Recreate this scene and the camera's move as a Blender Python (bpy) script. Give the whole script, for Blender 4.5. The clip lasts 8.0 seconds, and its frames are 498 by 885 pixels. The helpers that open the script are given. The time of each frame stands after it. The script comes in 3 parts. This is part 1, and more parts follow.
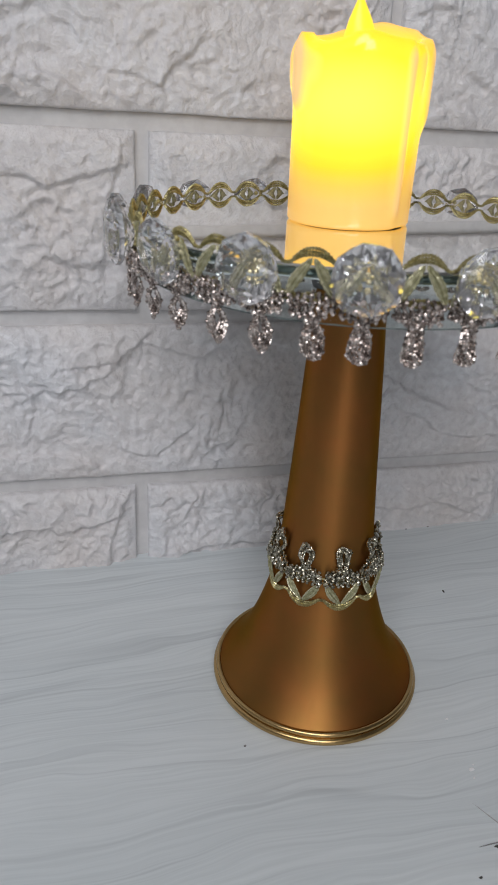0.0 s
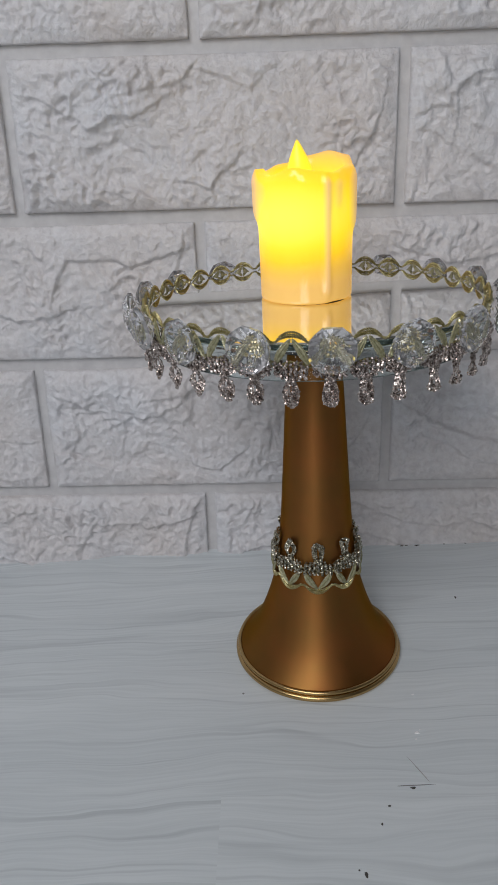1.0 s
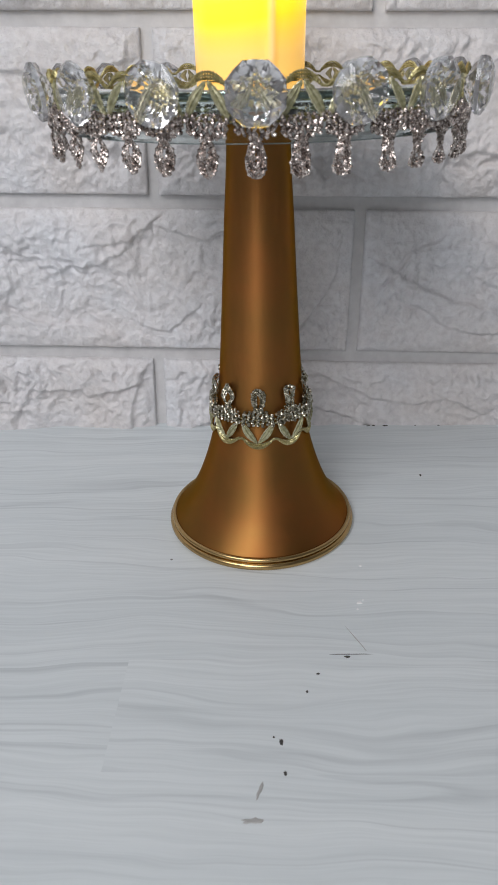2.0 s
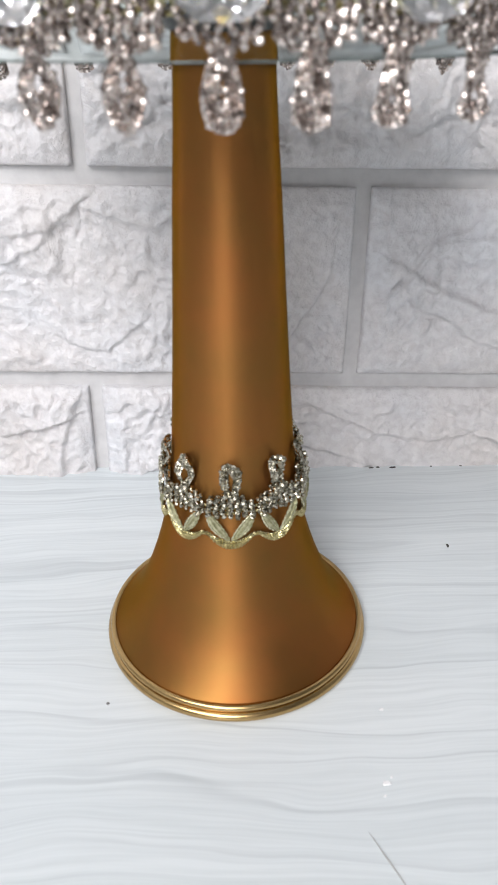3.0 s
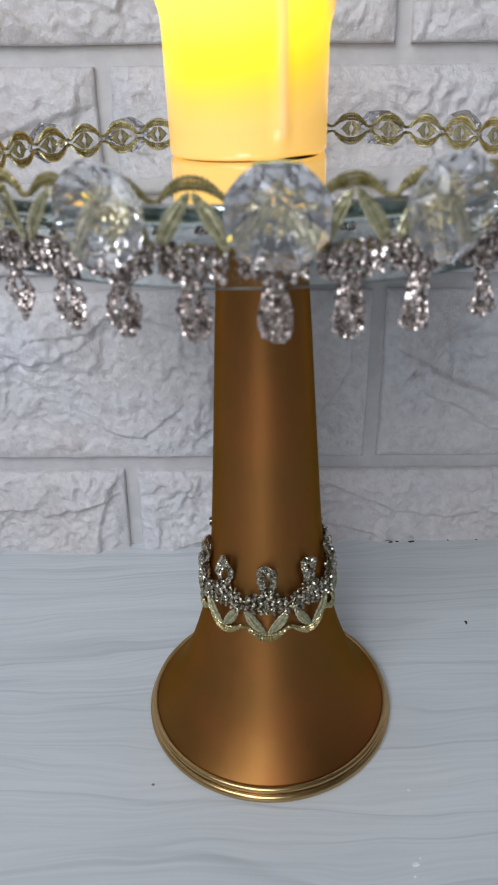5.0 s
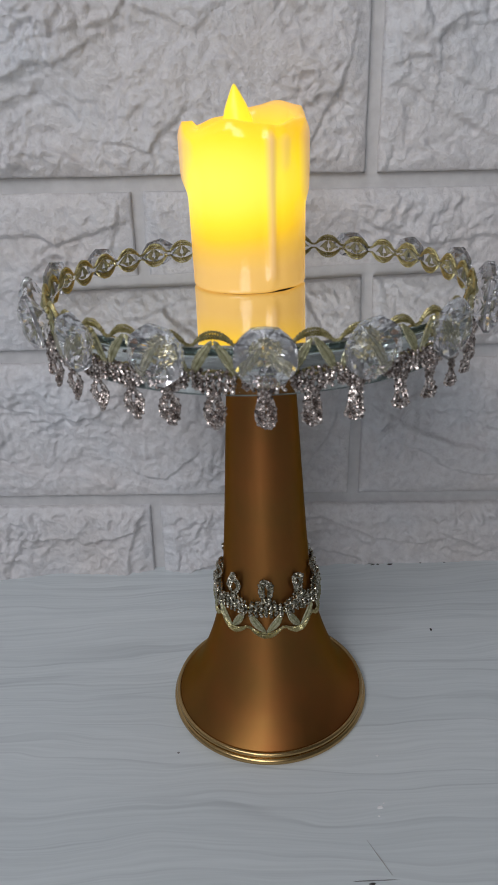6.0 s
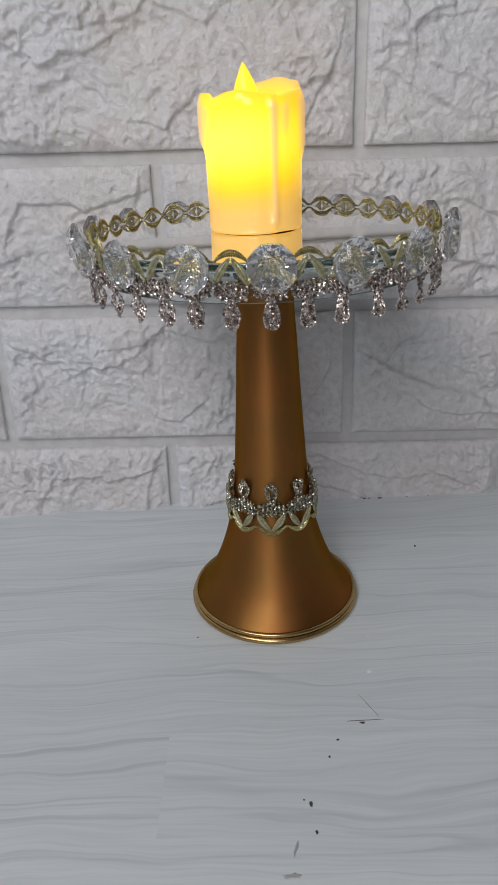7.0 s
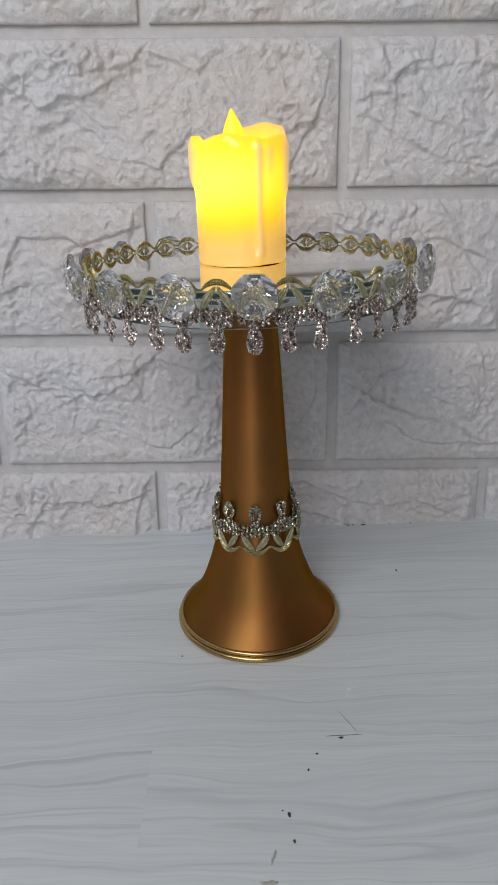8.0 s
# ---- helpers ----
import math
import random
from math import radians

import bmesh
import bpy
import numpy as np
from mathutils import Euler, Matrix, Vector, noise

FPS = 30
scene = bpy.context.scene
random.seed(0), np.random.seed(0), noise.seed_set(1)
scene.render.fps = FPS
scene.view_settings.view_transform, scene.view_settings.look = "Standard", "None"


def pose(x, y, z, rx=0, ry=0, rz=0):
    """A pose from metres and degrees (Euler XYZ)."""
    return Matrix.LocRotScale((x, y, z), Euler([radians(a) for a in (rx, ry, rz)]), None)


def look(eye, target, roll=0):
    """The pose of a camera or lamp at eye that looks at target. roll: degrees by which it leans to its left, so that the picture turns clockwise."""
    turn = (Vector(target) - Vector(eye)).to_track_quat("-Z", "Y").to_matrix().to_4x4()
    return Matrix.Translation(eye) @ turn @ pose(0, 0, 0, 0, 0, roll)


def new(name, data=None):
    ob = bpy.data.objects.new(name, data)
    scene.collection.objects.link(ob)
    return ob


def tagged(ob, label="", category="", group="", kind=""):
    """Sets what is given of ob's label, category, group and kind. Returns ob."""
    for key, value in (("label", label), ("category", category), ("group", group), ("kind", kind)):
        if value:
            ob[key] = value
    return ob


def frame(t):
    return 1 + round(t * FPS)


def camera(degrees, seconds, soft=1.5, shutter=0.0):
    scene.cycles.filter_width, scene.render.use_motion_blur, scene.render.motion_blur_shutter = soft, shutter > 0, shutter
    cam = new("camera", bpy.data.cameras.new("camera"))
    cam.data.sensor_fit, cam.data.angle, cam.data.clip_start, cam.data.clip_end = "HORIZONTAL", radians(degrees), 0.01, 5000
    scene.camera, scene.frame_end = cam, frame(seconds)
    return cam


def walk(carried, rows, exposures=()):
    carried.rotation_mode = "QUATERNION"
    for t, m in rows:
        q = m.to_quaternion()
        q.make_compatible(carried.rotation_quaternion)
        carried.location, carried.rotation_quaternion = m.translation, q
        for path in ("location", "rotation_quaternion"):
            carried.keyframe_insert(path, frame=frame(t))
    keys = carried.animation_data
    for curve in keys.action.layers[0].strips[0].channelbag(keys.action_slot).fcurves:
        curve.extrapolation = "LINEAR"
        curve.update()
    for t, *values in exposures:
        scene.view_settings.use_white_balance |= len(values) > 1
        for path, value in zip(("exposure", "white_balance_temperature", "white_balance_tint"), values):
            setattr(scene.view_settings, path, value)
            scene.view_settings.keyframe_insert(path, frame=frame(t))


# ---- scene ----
cam = camera(38.0, 8.0)
cam.data.dof.use_dof, cam.data.dof.focus_distance, cam.data.dof.aperture_fstop = True, 0.30, 52.0
PATH = [
    (0, (-0.0932, -0.2132, 0.1933), (0.0024, 0.1437, 0.0401), 2.77),
    (0.3, (-0.0766, -0.2343, 0.2077), (-0.0021, 0.1286, 0.0567), 1.72),
    (0.5, (-0.0651, -0.2483, 0.2156), (-0.0107, 0.1195, 0.0681), 0.70),
    (1, (-0.0258, -0.2933, 0.2208), (-0.0374, 0.0806, 0.0791), -1.75),
    (1.2, (-0.0086, -0.2989, 0.2035), (-0.0264, 0.0751, 0.0626), -1.26),
    (1.5, (0.0035, -0.2993, 0.1836), (-0.0137, 0.0693, 0.0292), -0.64),
    (1.7, (0.0017, -0.2959, 0.1768), (-0.0160, 0.0694, 0.0149), -0.17),
    (2.8, (-0.0033, -0.1781, 0.1518), (0.0041, 0.1753, -0.0354), 1.22),
    (3, (-0.0040, -0.1736, 0.1563), (0.0016, 0.1814, -0.0280), 0.62),
    (3.5, (-0.0065, -0.1695, 0.1773), (-0.0046, 0.1931, 0.0084), -0.34),
    (4, (-0.0072, -0.1769, 0.1915), (-0.0055, 0.1902, 0.0328), -0.43),
    (4.2, (-0.0084, -0.1775, 0.1911), (-0.0077, 0.1894, 0.0318), -0.49),
    (5.3, (-0.0103, -0.1892, 0.1801), (-0.0118, 0.1737, 0.0118), -0.61),
    (5.5, (-0.0081, -0.1989, 0.1941), (-0.0090, 0.1656, 0.0294), -1.01),
    (6, (-0.0083, -0.2392, 0.2135), (-0.0131, 0.1308, 0.0618), -1.01),
    (6.5, (-0.0105, -0.2716, 0.2061), (-0.0110, 0.0991, 0.0557), -0.71),
    (7, (-0.0119, -0.2961, 0.2011), (-0.0160, 0.0748, 0.0513), -1.47),
    (7.5, (-0.0073, -0.3061, 0.1981), (-0.0060, 0.0688, 0.0587), -1.42),
    (8, (-0.0090, -0.3098, 0.1995), (-0.0083, 0.0683, 0.0691), -0.64),
]
EXPOSURES = [
    (0.0, 0.08, 6420, 10), (0.5, -0.12, 6350, 10), (1.0, -0.14, 6350, 10), (1.7, 0.1, 6450, 10), (2.3, 0.7, 6400, 10),
    (2.8, 1.13, 6500, 10), (3.1, 1.2, 6450, 10), (3.4, 0.90, 6200, 10), (3.6, 0.48, 6100, 10), (3.8, 0.2, 6100, 10), (4.2, 0.05, 6100, 10),
    (5.3, 0.35, 6100, 10), (5.6, 0.2, 6100, 10), (6.0, -0.18, 6250, 10), (6.5, -0.12, 6350, 10), (7.0, 0.0, 6420, 10), (8.0, 0.02, 6450, 10),
]
walk(cam, [(t, look(eye, target, roll)) for t, eye, target, roll in PATH], EXPOSURES)

# ---- light ----
world = bpy.data.worlds.new("world")
scene.world = world
world.use_nodes = True
sky = world.node_tree.nodes.new("ShaderNodeTexSky")
sky.sky_type, sky.sun_disc, sky.sun_elevation, sky.sun_rotation = "NISHITA", False, radians(35), radians(200)
world.node_tree.links.new(sky.outputs[0], world.node_tree.nodes["Background"].inputs[0])
world.node_tree.nodes["Background"].inputs[1].default_value = 0.1


def area_lamp(name, eye, target, sx, sy, power, colour):
    data = bpy.data.lights.new(name, "AREA")
    data.shape, data.size, data.size_y, data.energy, data.color = "RECTANGLE", sx, sy, power, colour
    ob = new(name, data)
    ob.matrix_world = look(eye, target)
    return ob


area_lamp("high_window_daylight", (-0.64, -1.01, 1.20), (-0.54, 0.0, 0.80), 0.68, 0.80, 7.6, (0.965, 0.97, 1.0))
area_lamp("low_window_daylight", (-0.17, -1.01, 0.62), (-0.15, 0.0, 0.44), 0.34, 0.60, 2.8, (0.98, 0.975, 1.0))


# ---- materials ----
def shader(name, colour, rough=0.5, metal=0.0):
    mat = bpy.data.materials.new(name)
    mat.use_nodes = True
    nodes, links = mat.node_tree.nodes, mat.node_tree.links
    p = nodes["Principled BSDF"]
    p.inputs["Base Color"].default_value = (*colour, 1)
    p.inputs["Roughness"].default_value = rough
    p.inputs["Metallic"].default_value = metal
    return mat, nodes, links, p


def coords(nodes, links, scale=(1, 1, 1)):
    tc, mp = nodes.new("ShaderNodeTexCoord"), nodes.new("ShaderNodeMapping")
    mp.inputs["Scale"].default_value = scale
    links.new(tc.outputs["Object"], mp.inputs["Vector"])
    return mp.outputs["Vector"]


def noise_tex(nodes, links, vec, scale, detail=5.0, rough=0.55, distortion=0.0):
    n = nodes.new("ShaderNodeTexNoise")
    n.inputs["Scale"].default_value, n.inputs["Detail"].default_value = scale, detail
    n.inputs["Roughness"].default_value, n.inputs["Distortion"].default_value = rough, distortion
    links.new(vec, n.inputs["Vector"])
    return n.outputs[0]


def ramp(nodes, links, fac, stops):
    r = nodes.new("ShaderNodeValToRGB")
    els = r.color_ramp.elements
    while len(els) < len(stops):
        els.new(0.5)
    for e, (pos, col) in zip(els, stops):
        e.position, e.color = pos, (*col, 1)
    links.new(fac, r.inputs[0])
    return r.outputs[0]


def mix(nodes, links, a, b, fac, mode="MIX"):
    m = nodes.new("ShaderNodeMix")
    m.data_type, m.blend_type = "RGBA", mode
    for value, key in ((fac, 0), (a, 6), (b, 7)):
        if isinstance(value, (int, float)):
            m.inputs[key].default_value = value
        elif isinstance(value, tuple):
            m.inputs[key].default_value = (*value, 1)
        else:
            links.new(value, m.inputs[key])
    return m.outputs[2]


def bump(nodes, links, p, height, strength, distance):
    b = nodes.new("ShaderNodeBump")
    b.inputs["Strength"].default_value, b.inputs["Distance"].default_value = strength, distance
    links.new(height, b.inputs["Height"])
    links.new(b.outputs[0], p.inputs["Normal"])


def make_brick():
    mat, n, l, p = shader("white_foam_brick", (0.74, 0.72, 0.71), 0.42)
    v = coords(n, l)
    big = noise_tex(n, l, v, 18, 4)
    fine = noise_tex(n, l, v, 260, 6, 0.6)
    col = ramp(n, l, big, [(0.25, (0.72, 0.675, 0.65)), (0.5, (0.745, 0.727, 0.73)), (0.75, (0.74, 0.755, 0.785))])
    col = mix(n, l, col, ramp(n, l, fine, [(0.35, (0.86, 0.85, 0.85)), (0.6, (1, 1, 1))]), 1.0, "MULTIPLY")
    l.new(col, p.inputs["Base Color"])
    l.new(ramp(n, l, fine, [(0.2, (0.28,) * 3), (0.8, (0.46,) * 3)]), p.inputs["Roughness"])
    mid = noise_tex(n, l, v, 110, 4, 0.6, 0.6)
    both = mix(n, l, fine, mid, 0.5)
    bump(n, l, p, both, 1.0, 0.0024)
    return mat


def make_joint():
    mat, n, l, p = shader("white_foam_joint", (0.72, 0.70, 0.69), 0.5)
    v = coords(n, l)
    f = noise_tex(n, l, v, 180, 5)
    l.new(ramp(n, l, f, [(0.3, (0.55, 0.54, 0.54)), (0.7, (0.64, 0.63, 0.625))]), p.inputs["Base Color"])
    bump(n, l, p, f, 0.15, 0.0008)
    return mat


def make_table():
    mat, n, l, p = shader("pale_wood_laminate", (0.7, 0.7, 0.69), 0.36)
    warp = noise_tex(n, l, coords(n, l, (7, 16, 1)), 1.0, 3)
    vec = n.new("ShaderNodeVectorMath")
    vec.operation = "MULTIPLY_ADD"
    vec.inputs[1].default_value = (0.0, 0.030, 0.0)
    l.new(warp, vec.inputs[0])
    tc = n.new("ShaderNodeTexCoord")
    axes = n.new("ShaderNodeSeparateXYZ")
    l.new(tc.outputs["Object"], axes.inputs[0])

    def test(value, how, edge):
        m = n.new("ShaderNodeMath")
        m.operation, m.inputs[1].default_value = how, edge
        l.new(value, m.inputs[0])
        return m.outputs[0]

    # the printed boards end at a butt joint: the grain jumps across it
    right, front, back = test(axes.outputs[0], "GREATER_THAN", -0.047), test(axes.outputs[1], "LESS_THAN", -0.084), test(axes.outputs[1], "GREATER_THAN", -0.128)
    jump = n.new("ShaderNodeCombineXYZ")
    inside = n.new("ShaderNodeMath")
    inside.operation = "MULTIPLY"
    l.new(right, inside.inputs[0])
    both = n.new("ShaderNodeMath")
    both.operation = "MULTIPLY"
    l.new(front, both.inputs[0])
    l.new(back, both.inputs[1])
    l.new(both.outputs[0], inside.inputs[1])
    l.new(test(inside.outputs[0], "MULTIPLY", 0.37), jump.inputs[1])
    moved = n.new("ShaderNodeVectorMath")
    l.new(tc.outputs["Object"], moved.inputs[0])
    l.new(jump.outputs[0], moved.inputs[1])
    l.new(moved.outputs[0], vec.inputs[2])

    def stretched(sx, sy, detail):
        mp = n.new("ShaderNodeMapping")
        mp.inputs["Scale"].default_value = (sx, sy, 1)
        l.new(vec.outputs[0], mp.inputs["Vector"])
        return noise_tex(n, l, mp.outputs[0], 1.0, detail, 0.6)

    broad = stretched(2.0, 26, 3)
    lines = stretched(1.7, 50, 1)
    thin = stretched(2.6, 190, 3)
    grain = stretched(18, 700, 4)
    col = ramp(n, l, broad, [(0.3, (0.665, 0.71, 0.725)), (0.65, (0.745, 0.785, 0.795))])
    patchy = noise_tex(n, l, coords(n, l, (4, 14, 1)), 1.0, 2)
    for tex, stops, amount in (
        (lines, [(0.466, (1, 1, 1)), (0.487, (0.66, 0.67, 0.68)), (0.496, (1, 1, 1))], 0.50),
        (thin, [(0.36, (0.70, 0.71, 0.72)), (0.46, (1, 1, 1))], 0.55),
    ):
        fade = ramp(n, l, patchy, [(0.35, (0.08,) * 3), (0.62, (amount,) * 3)] if tex is lines else [(0.38, (amount,) * 3), (0.60, (0.06,) * 3)])
        col = mix(n, l, col, ramp(n, l, tex, stops), fade, "MULTIPLY")
    col = mix(n, l, col, ramp(n, l, grain, [(0.3, (0.86, 0.87, 0.87)), (0.6, (1, 1, 1))]), 0.8, "MULTIPLY")
    l.new(col, p.inputs["Base Color"])
    bump(n, l, p, grain, 0.06, 0.0005)
    return mat


def make_bronze():
    mat, n, l, p = shader("bronze_paint", (0.42, 0.20, 0.06), 0.5, 1.0)
    v = coords(n, l)
    big = noise_tex(n, l, v, 45, 4)
    fine = noise_tex(n, l, v, 1500, 3)
    l.new(ramp(n, l, big, [(0.32, (0.270, 0.136, 0.038)), (0.68, (0.362, 0.144, 0.043))]), p.inputs["Base Color"])
    l.new(ramp(n, l, big, [(0.3, (0.45,) * 3), (0.7, (0.54,) * 3)]), p.inputs["Roughness"])
    p.inputs["Specular Tint"].default_value = (0.45, 0.45, 0.30, 1)
    around = n.new("ShaderNodeTangent")
    around.direction_type, around.axis = "RADIAL", "Z"
    l.new(around.outputs[0], p.inputs["Tangent"])
    p.inputs["Anisotropic"].default_value, p.inputs["Anisotropic Rotation"].default_value = 0.55, 0.25
    bump(n, l, p, fine, 0.05, 0.0003)
    return mat


def make_metal(name, lo, hi, rough, metal=1.0):
    """Metallic thread: tone by bead or strand, with sparkle painted over it as bright flecks."""
    mat, n, l, p = shader(name, hi, rough, metal)
    f = noise_tex(n, l, coords(n, l), 700, 3)
    island = n.new("ShaderNodeNewGeometry").outputs["Random Per Island"]
    sparkle = ramp(n, l, f, [(0.40, lo), (0.62, hi)])
    l.new(mix(n, l, sparkle, ramp(n, l, island, [(0.35, lo), (0.75, hi)]), 0.55), p.inputs["Base Color"])
    l.new(ramp(n, l, island, [(0.0, (rough * 1.6,) * 3), (1.0, (rough * 0.6,) * 3)]), p.inputs["Roughness"])
    bump(n, l, p, f, 0.5, 0.0006)
    return mat


def make_glass(name, colour, rough=0.02, ior=1.5, clear=1.0):
    mat, n, l, p = shader(name, colour, rough)
    p.inputs["Transmission Weight"].default_value = clear
    p.inputs["IOR"].default_value = ior
    return mat


def make_wax(led):
    """Wax lit from within: bright near the lamp, paler where the drips make it thick."""
    mat, n, l, p = shader("glowing_wax", (0.85, 0.66, 0.42), 0.13)
    tc = n.new("ShaderNodeTexCoord")
    flat = n.new("ShaderNodeVectorMath")
    flat.operation = "MULTIPLY"
    flat.inputs[1].default_value = (1, 1, 0)
    l.new(tc.outputs["Object"], flat.inputs[0])
    rad = n.new("ShaderNodeVectorMath")
    rad.operation = "LENGTH"
    l.new(flat.outputs[0], rad.inputs[0])
    thick = n.new("ShaderNodeMapRange")
    thick.inputs["From Min"].default_value, thick.inputs["From Max"].default_value = 0.0184, 0.0196
    l.new(rad.outputs["Value"], thick.inputs["Value"])
    d = n.new("ShaderNodeVectorMath")
    d.operation = "DISTANCE"
    d.inputs[1].default_value = led
    tall = n.new("ShaderNodeVectorMath")
    tall.operation = "MULTIPLY"
    tall.inputs[1].default_value = (1, 1, 1.25)
    l.new(tc.outputs["Object"], tall.inputs[0])
    l.new(tall.outputs[0], d.inputs[0])
    r = n.new("ShaderNodeMapRange")
    r.inputs["From Min"].default_value, r.inputs["From Max"].default_value = 0.012, 0.036
    l.new(d.outputs["Value"], r.inputs["Value"])
    glow = ramp(n, l, r.outputs[0], [(0.0, (1.0, 0.90, 0.10)), (0.32, (0.98, 0.70, 0.0)), (0.52, (0.88, 0.48, 0.0)), (0.72, (0.62, 0.33, 0.02)), (1.0, (0.46, 0.24, 0.03))])
    pale = mix(n, l, glow, (0.42, 0.22, 0.06), ramp(n, l, thick.outputs[0], [(0.0, (0, 0, 0)), (1.0, (0.85,) * 3)]))
    l.new(pale, p.inputs["Emission Color"])
    p.inputs["Emission Strength"].default_value = 1.0
    base = ramp(n, l, r.outputs[0], [(0.0, (0.8, 0.6, 0.1)), (0.5, (0.8, 0.52, 0.06)), (0.92, (0.86, 0.57, 0.21))])
    l.new(mix(n, l, base, (0.88, 0.64, 0.39), thick.outputs[0]), p.inputs["Base Color"])
    bump(n, l, p, noise_tex(n, l, tc.outputs["Object"], 240, 3), 0.12, 0.001)
    return mat


BRICK, JOINT, TABLE, BRONZE = make_brick(), make_joint(), make_table(), make_bronze()
LIP = shader("worn_gold_lip", (0.50, 0.34, 0.15), 0.24, 1.0)[0]
SILVER = make_metal("tarnished_silver_thread", (0.15, 0.115, 0.10), (0.92, 0.82, 0.76), 0.19, 0.9)
PALE = make_metal("pale_silver_gold_thread", (0.15, 0.135, 0.09), (0.76, 0.72, 0.60), 0.22)
GOLD = make_metal("pale_gold_thread", (0.26, 0.22, 0.08), (0.68, 0.61, 0.34), 0.30, 0.8)
GLINT = make_metal("bright_gold_glint", (0.45, 0.38, 0.14), (0.92, 0.84, 0.52), 0.25, 0.6)
LEAF = make_metal("pale_green_gold_thread", (0.28, 0.27, 0.14), (0.64, 0.61, 0.42), 0.32, 0.5)
CRYSTAL = make_glass("clear_crystal", (1.0, 0.985, 1.0), 0.01, 1.50, 0.945)
BAND = make_glass("clear_plastic_band", (0.88, 0.96, 0.95), 0.03, 1.12)
MIRROR = shader("mirror", (0.86, 0.87, 0.86), 0.02, 1.0)[0]
BLACK = shader("black_plastic_and_gap_shade", (0.015, 0.013, 0.012), 0.4)[0]
EDGE = shader("ground_glass_edge", (0.20, 0.24, 0.23), 0.35)[0]
DIRT = shader("dark_dirt", (0.06, 0.055, 0.05), 0.8)[0]
SMEAR = shader("grey_smear", (0.22, 0.215, 0.21), 0.6)[0]
FAINT = shader("pale_smear", (0.42, 0.415, 0.40), 0.6)[0]
CHIP = shader("white_glitter", (0.9, 0.9, 0.9), 0.15)[0]
PLASTER = shader("room_plaster", (0.40, 0.40, 0.395), 0.8)[0]
FLOORING = shader("room_floor", (0.16, 0.15, 0.14), 0.6)[0]


# ---- mesh helpers ----
def mesh_of(bm, name, material, smooth):
    me = bpy.data.meshes.new(name)
    bm.normal_update()
    bm.to_mesh(me)
    bm.free()
    me.materials.append(material)
    for f in me.polygons:
        f.use_smooth = smooth
    return me


def part(name, bm, material, parent=None, label="", smooth=True):
    ob = new(name, mesh_of(bm, name, material, smooth))
    if parent is not None:
        ob.parent = parent
    return tagged(ob, label)


def shared(name, mesh, parent, m):
    ob = new(name, mesh)
    ob.parent = parent
    ob.matrix_basis = m
    return ob


def box(bm, lo, hi, bevel=0.0):
    c = [(a + b) / 2 for a, b in zip(lo, hi)]
    s = [b - a for a, b in zip(lo, hi)]
    made = bmesh.ops.create_cube(bm, size=1.0, matrix=Matrix.LocRotScale(c, None, s))
    if bevel:
        edges = list({e for v in made["verts"] for e in v.link_edges})
        bmesh.ops.bevel(bm, geom=edges, offset=bevel, segments=2, affect="EDGES")


def lathe(bm, profile, segments=96, close=False):
    rings = []
    for r, z in profile:
        if r < 1e-6:
            rings.append([bm.verts.new((0, 0, z))])
        else:
            rings.append([bm.verts.new((r * math.cos(2 * math.pi * k / segments), r * math.sin(2 * math.pi * k / segments), z)) for k in range(segments)])
    pairs = list(zip(rings, rings[1:]))
    if close:
        pairs.append((rings[-1], rings[0]))
    for a, b in pairs:
        for k in range(segments):
            j = (k + 1) % segments
            if len(a) == 1:
                bm.faces.new((a[0], b[j], b[k]))
            elif len(b) == 1:
                bm.faces.new((a[k], a[j], b[0]))
            else:
                bm.faces.new((a[k], a[j], b[j], b[k]))


def tube(bm, points, radius, sides=6, closed=False, flat=1.0, across=None, twist=0.0):
    """A tube along points. radius: number or function of 0..1; flat: squash along the direction across."""
    pts = [Vector(q) for q in points]
    n, rings = len(pts), []
    for i, q in enumerate(pts):
        a, b = (pts[i - 1], pts[(i + 1) % n]) if closed else (pts[max(i - 1, 0)], pts[min(i + 1, n - 1)])
        d = (b - a).normalized()
        u = Vector(across) if across else Vector((0, 1, 0))
        u = (u - d * u.dot(d)).normalized()
        w = d.cross(u)
        r = radius(i / max(n - 1, 1)) if callable(radius) else radius * (1 + twist * (1 if i % 2 else -1))
        rings.append([bm.verts.new(q + (u * flat * math.cos(2 * math.pi * k / sides) + w * math.sin(2 * math.pi * k / sides)) * r) for k in range(sides)])
    pairs = list(zip(rings, rings[1:])) + ([(rings[-1], rings[0])] if closed else [])
    for a, b in pairs:
        for k in range(sides):
            bm.faces.new((a[k], a[(k + 1) % sides], b[(k + 1) % sides], b[k]))
    if not closed:
        bm.faces.new(rings[0][::-1])
        bm.faces.new(rings[-1])


# ---- setting: table, brick wall, room ----
WALL_Y, FACE_Y = 0.0974, 0.0945

bm = bmesh.new()
box(bm, (-0.7, -0.62, -0.028), (0.7, WALL_Y + 0.003, 0.0), 0.002)
table = tagged(part("table_top", bm, TABLE, smooth=False), "pale grey-white wood-grain laminate table top against the wall", "table top", kind="structure")
# the table leans a little against the wall's courses; the stand's foot is the pivot
table.matrix_world = Matrix.Translation((-0.0045, 0.0028, 0.0018)) @ Vector((0, 0, 1)).rotation_difference(Vector((-0.030, -0.034, 1.0)).normalized()).to_matrix().to_4x4() @ Matrix.Translation((0.0045, -0.0028, 0.0))

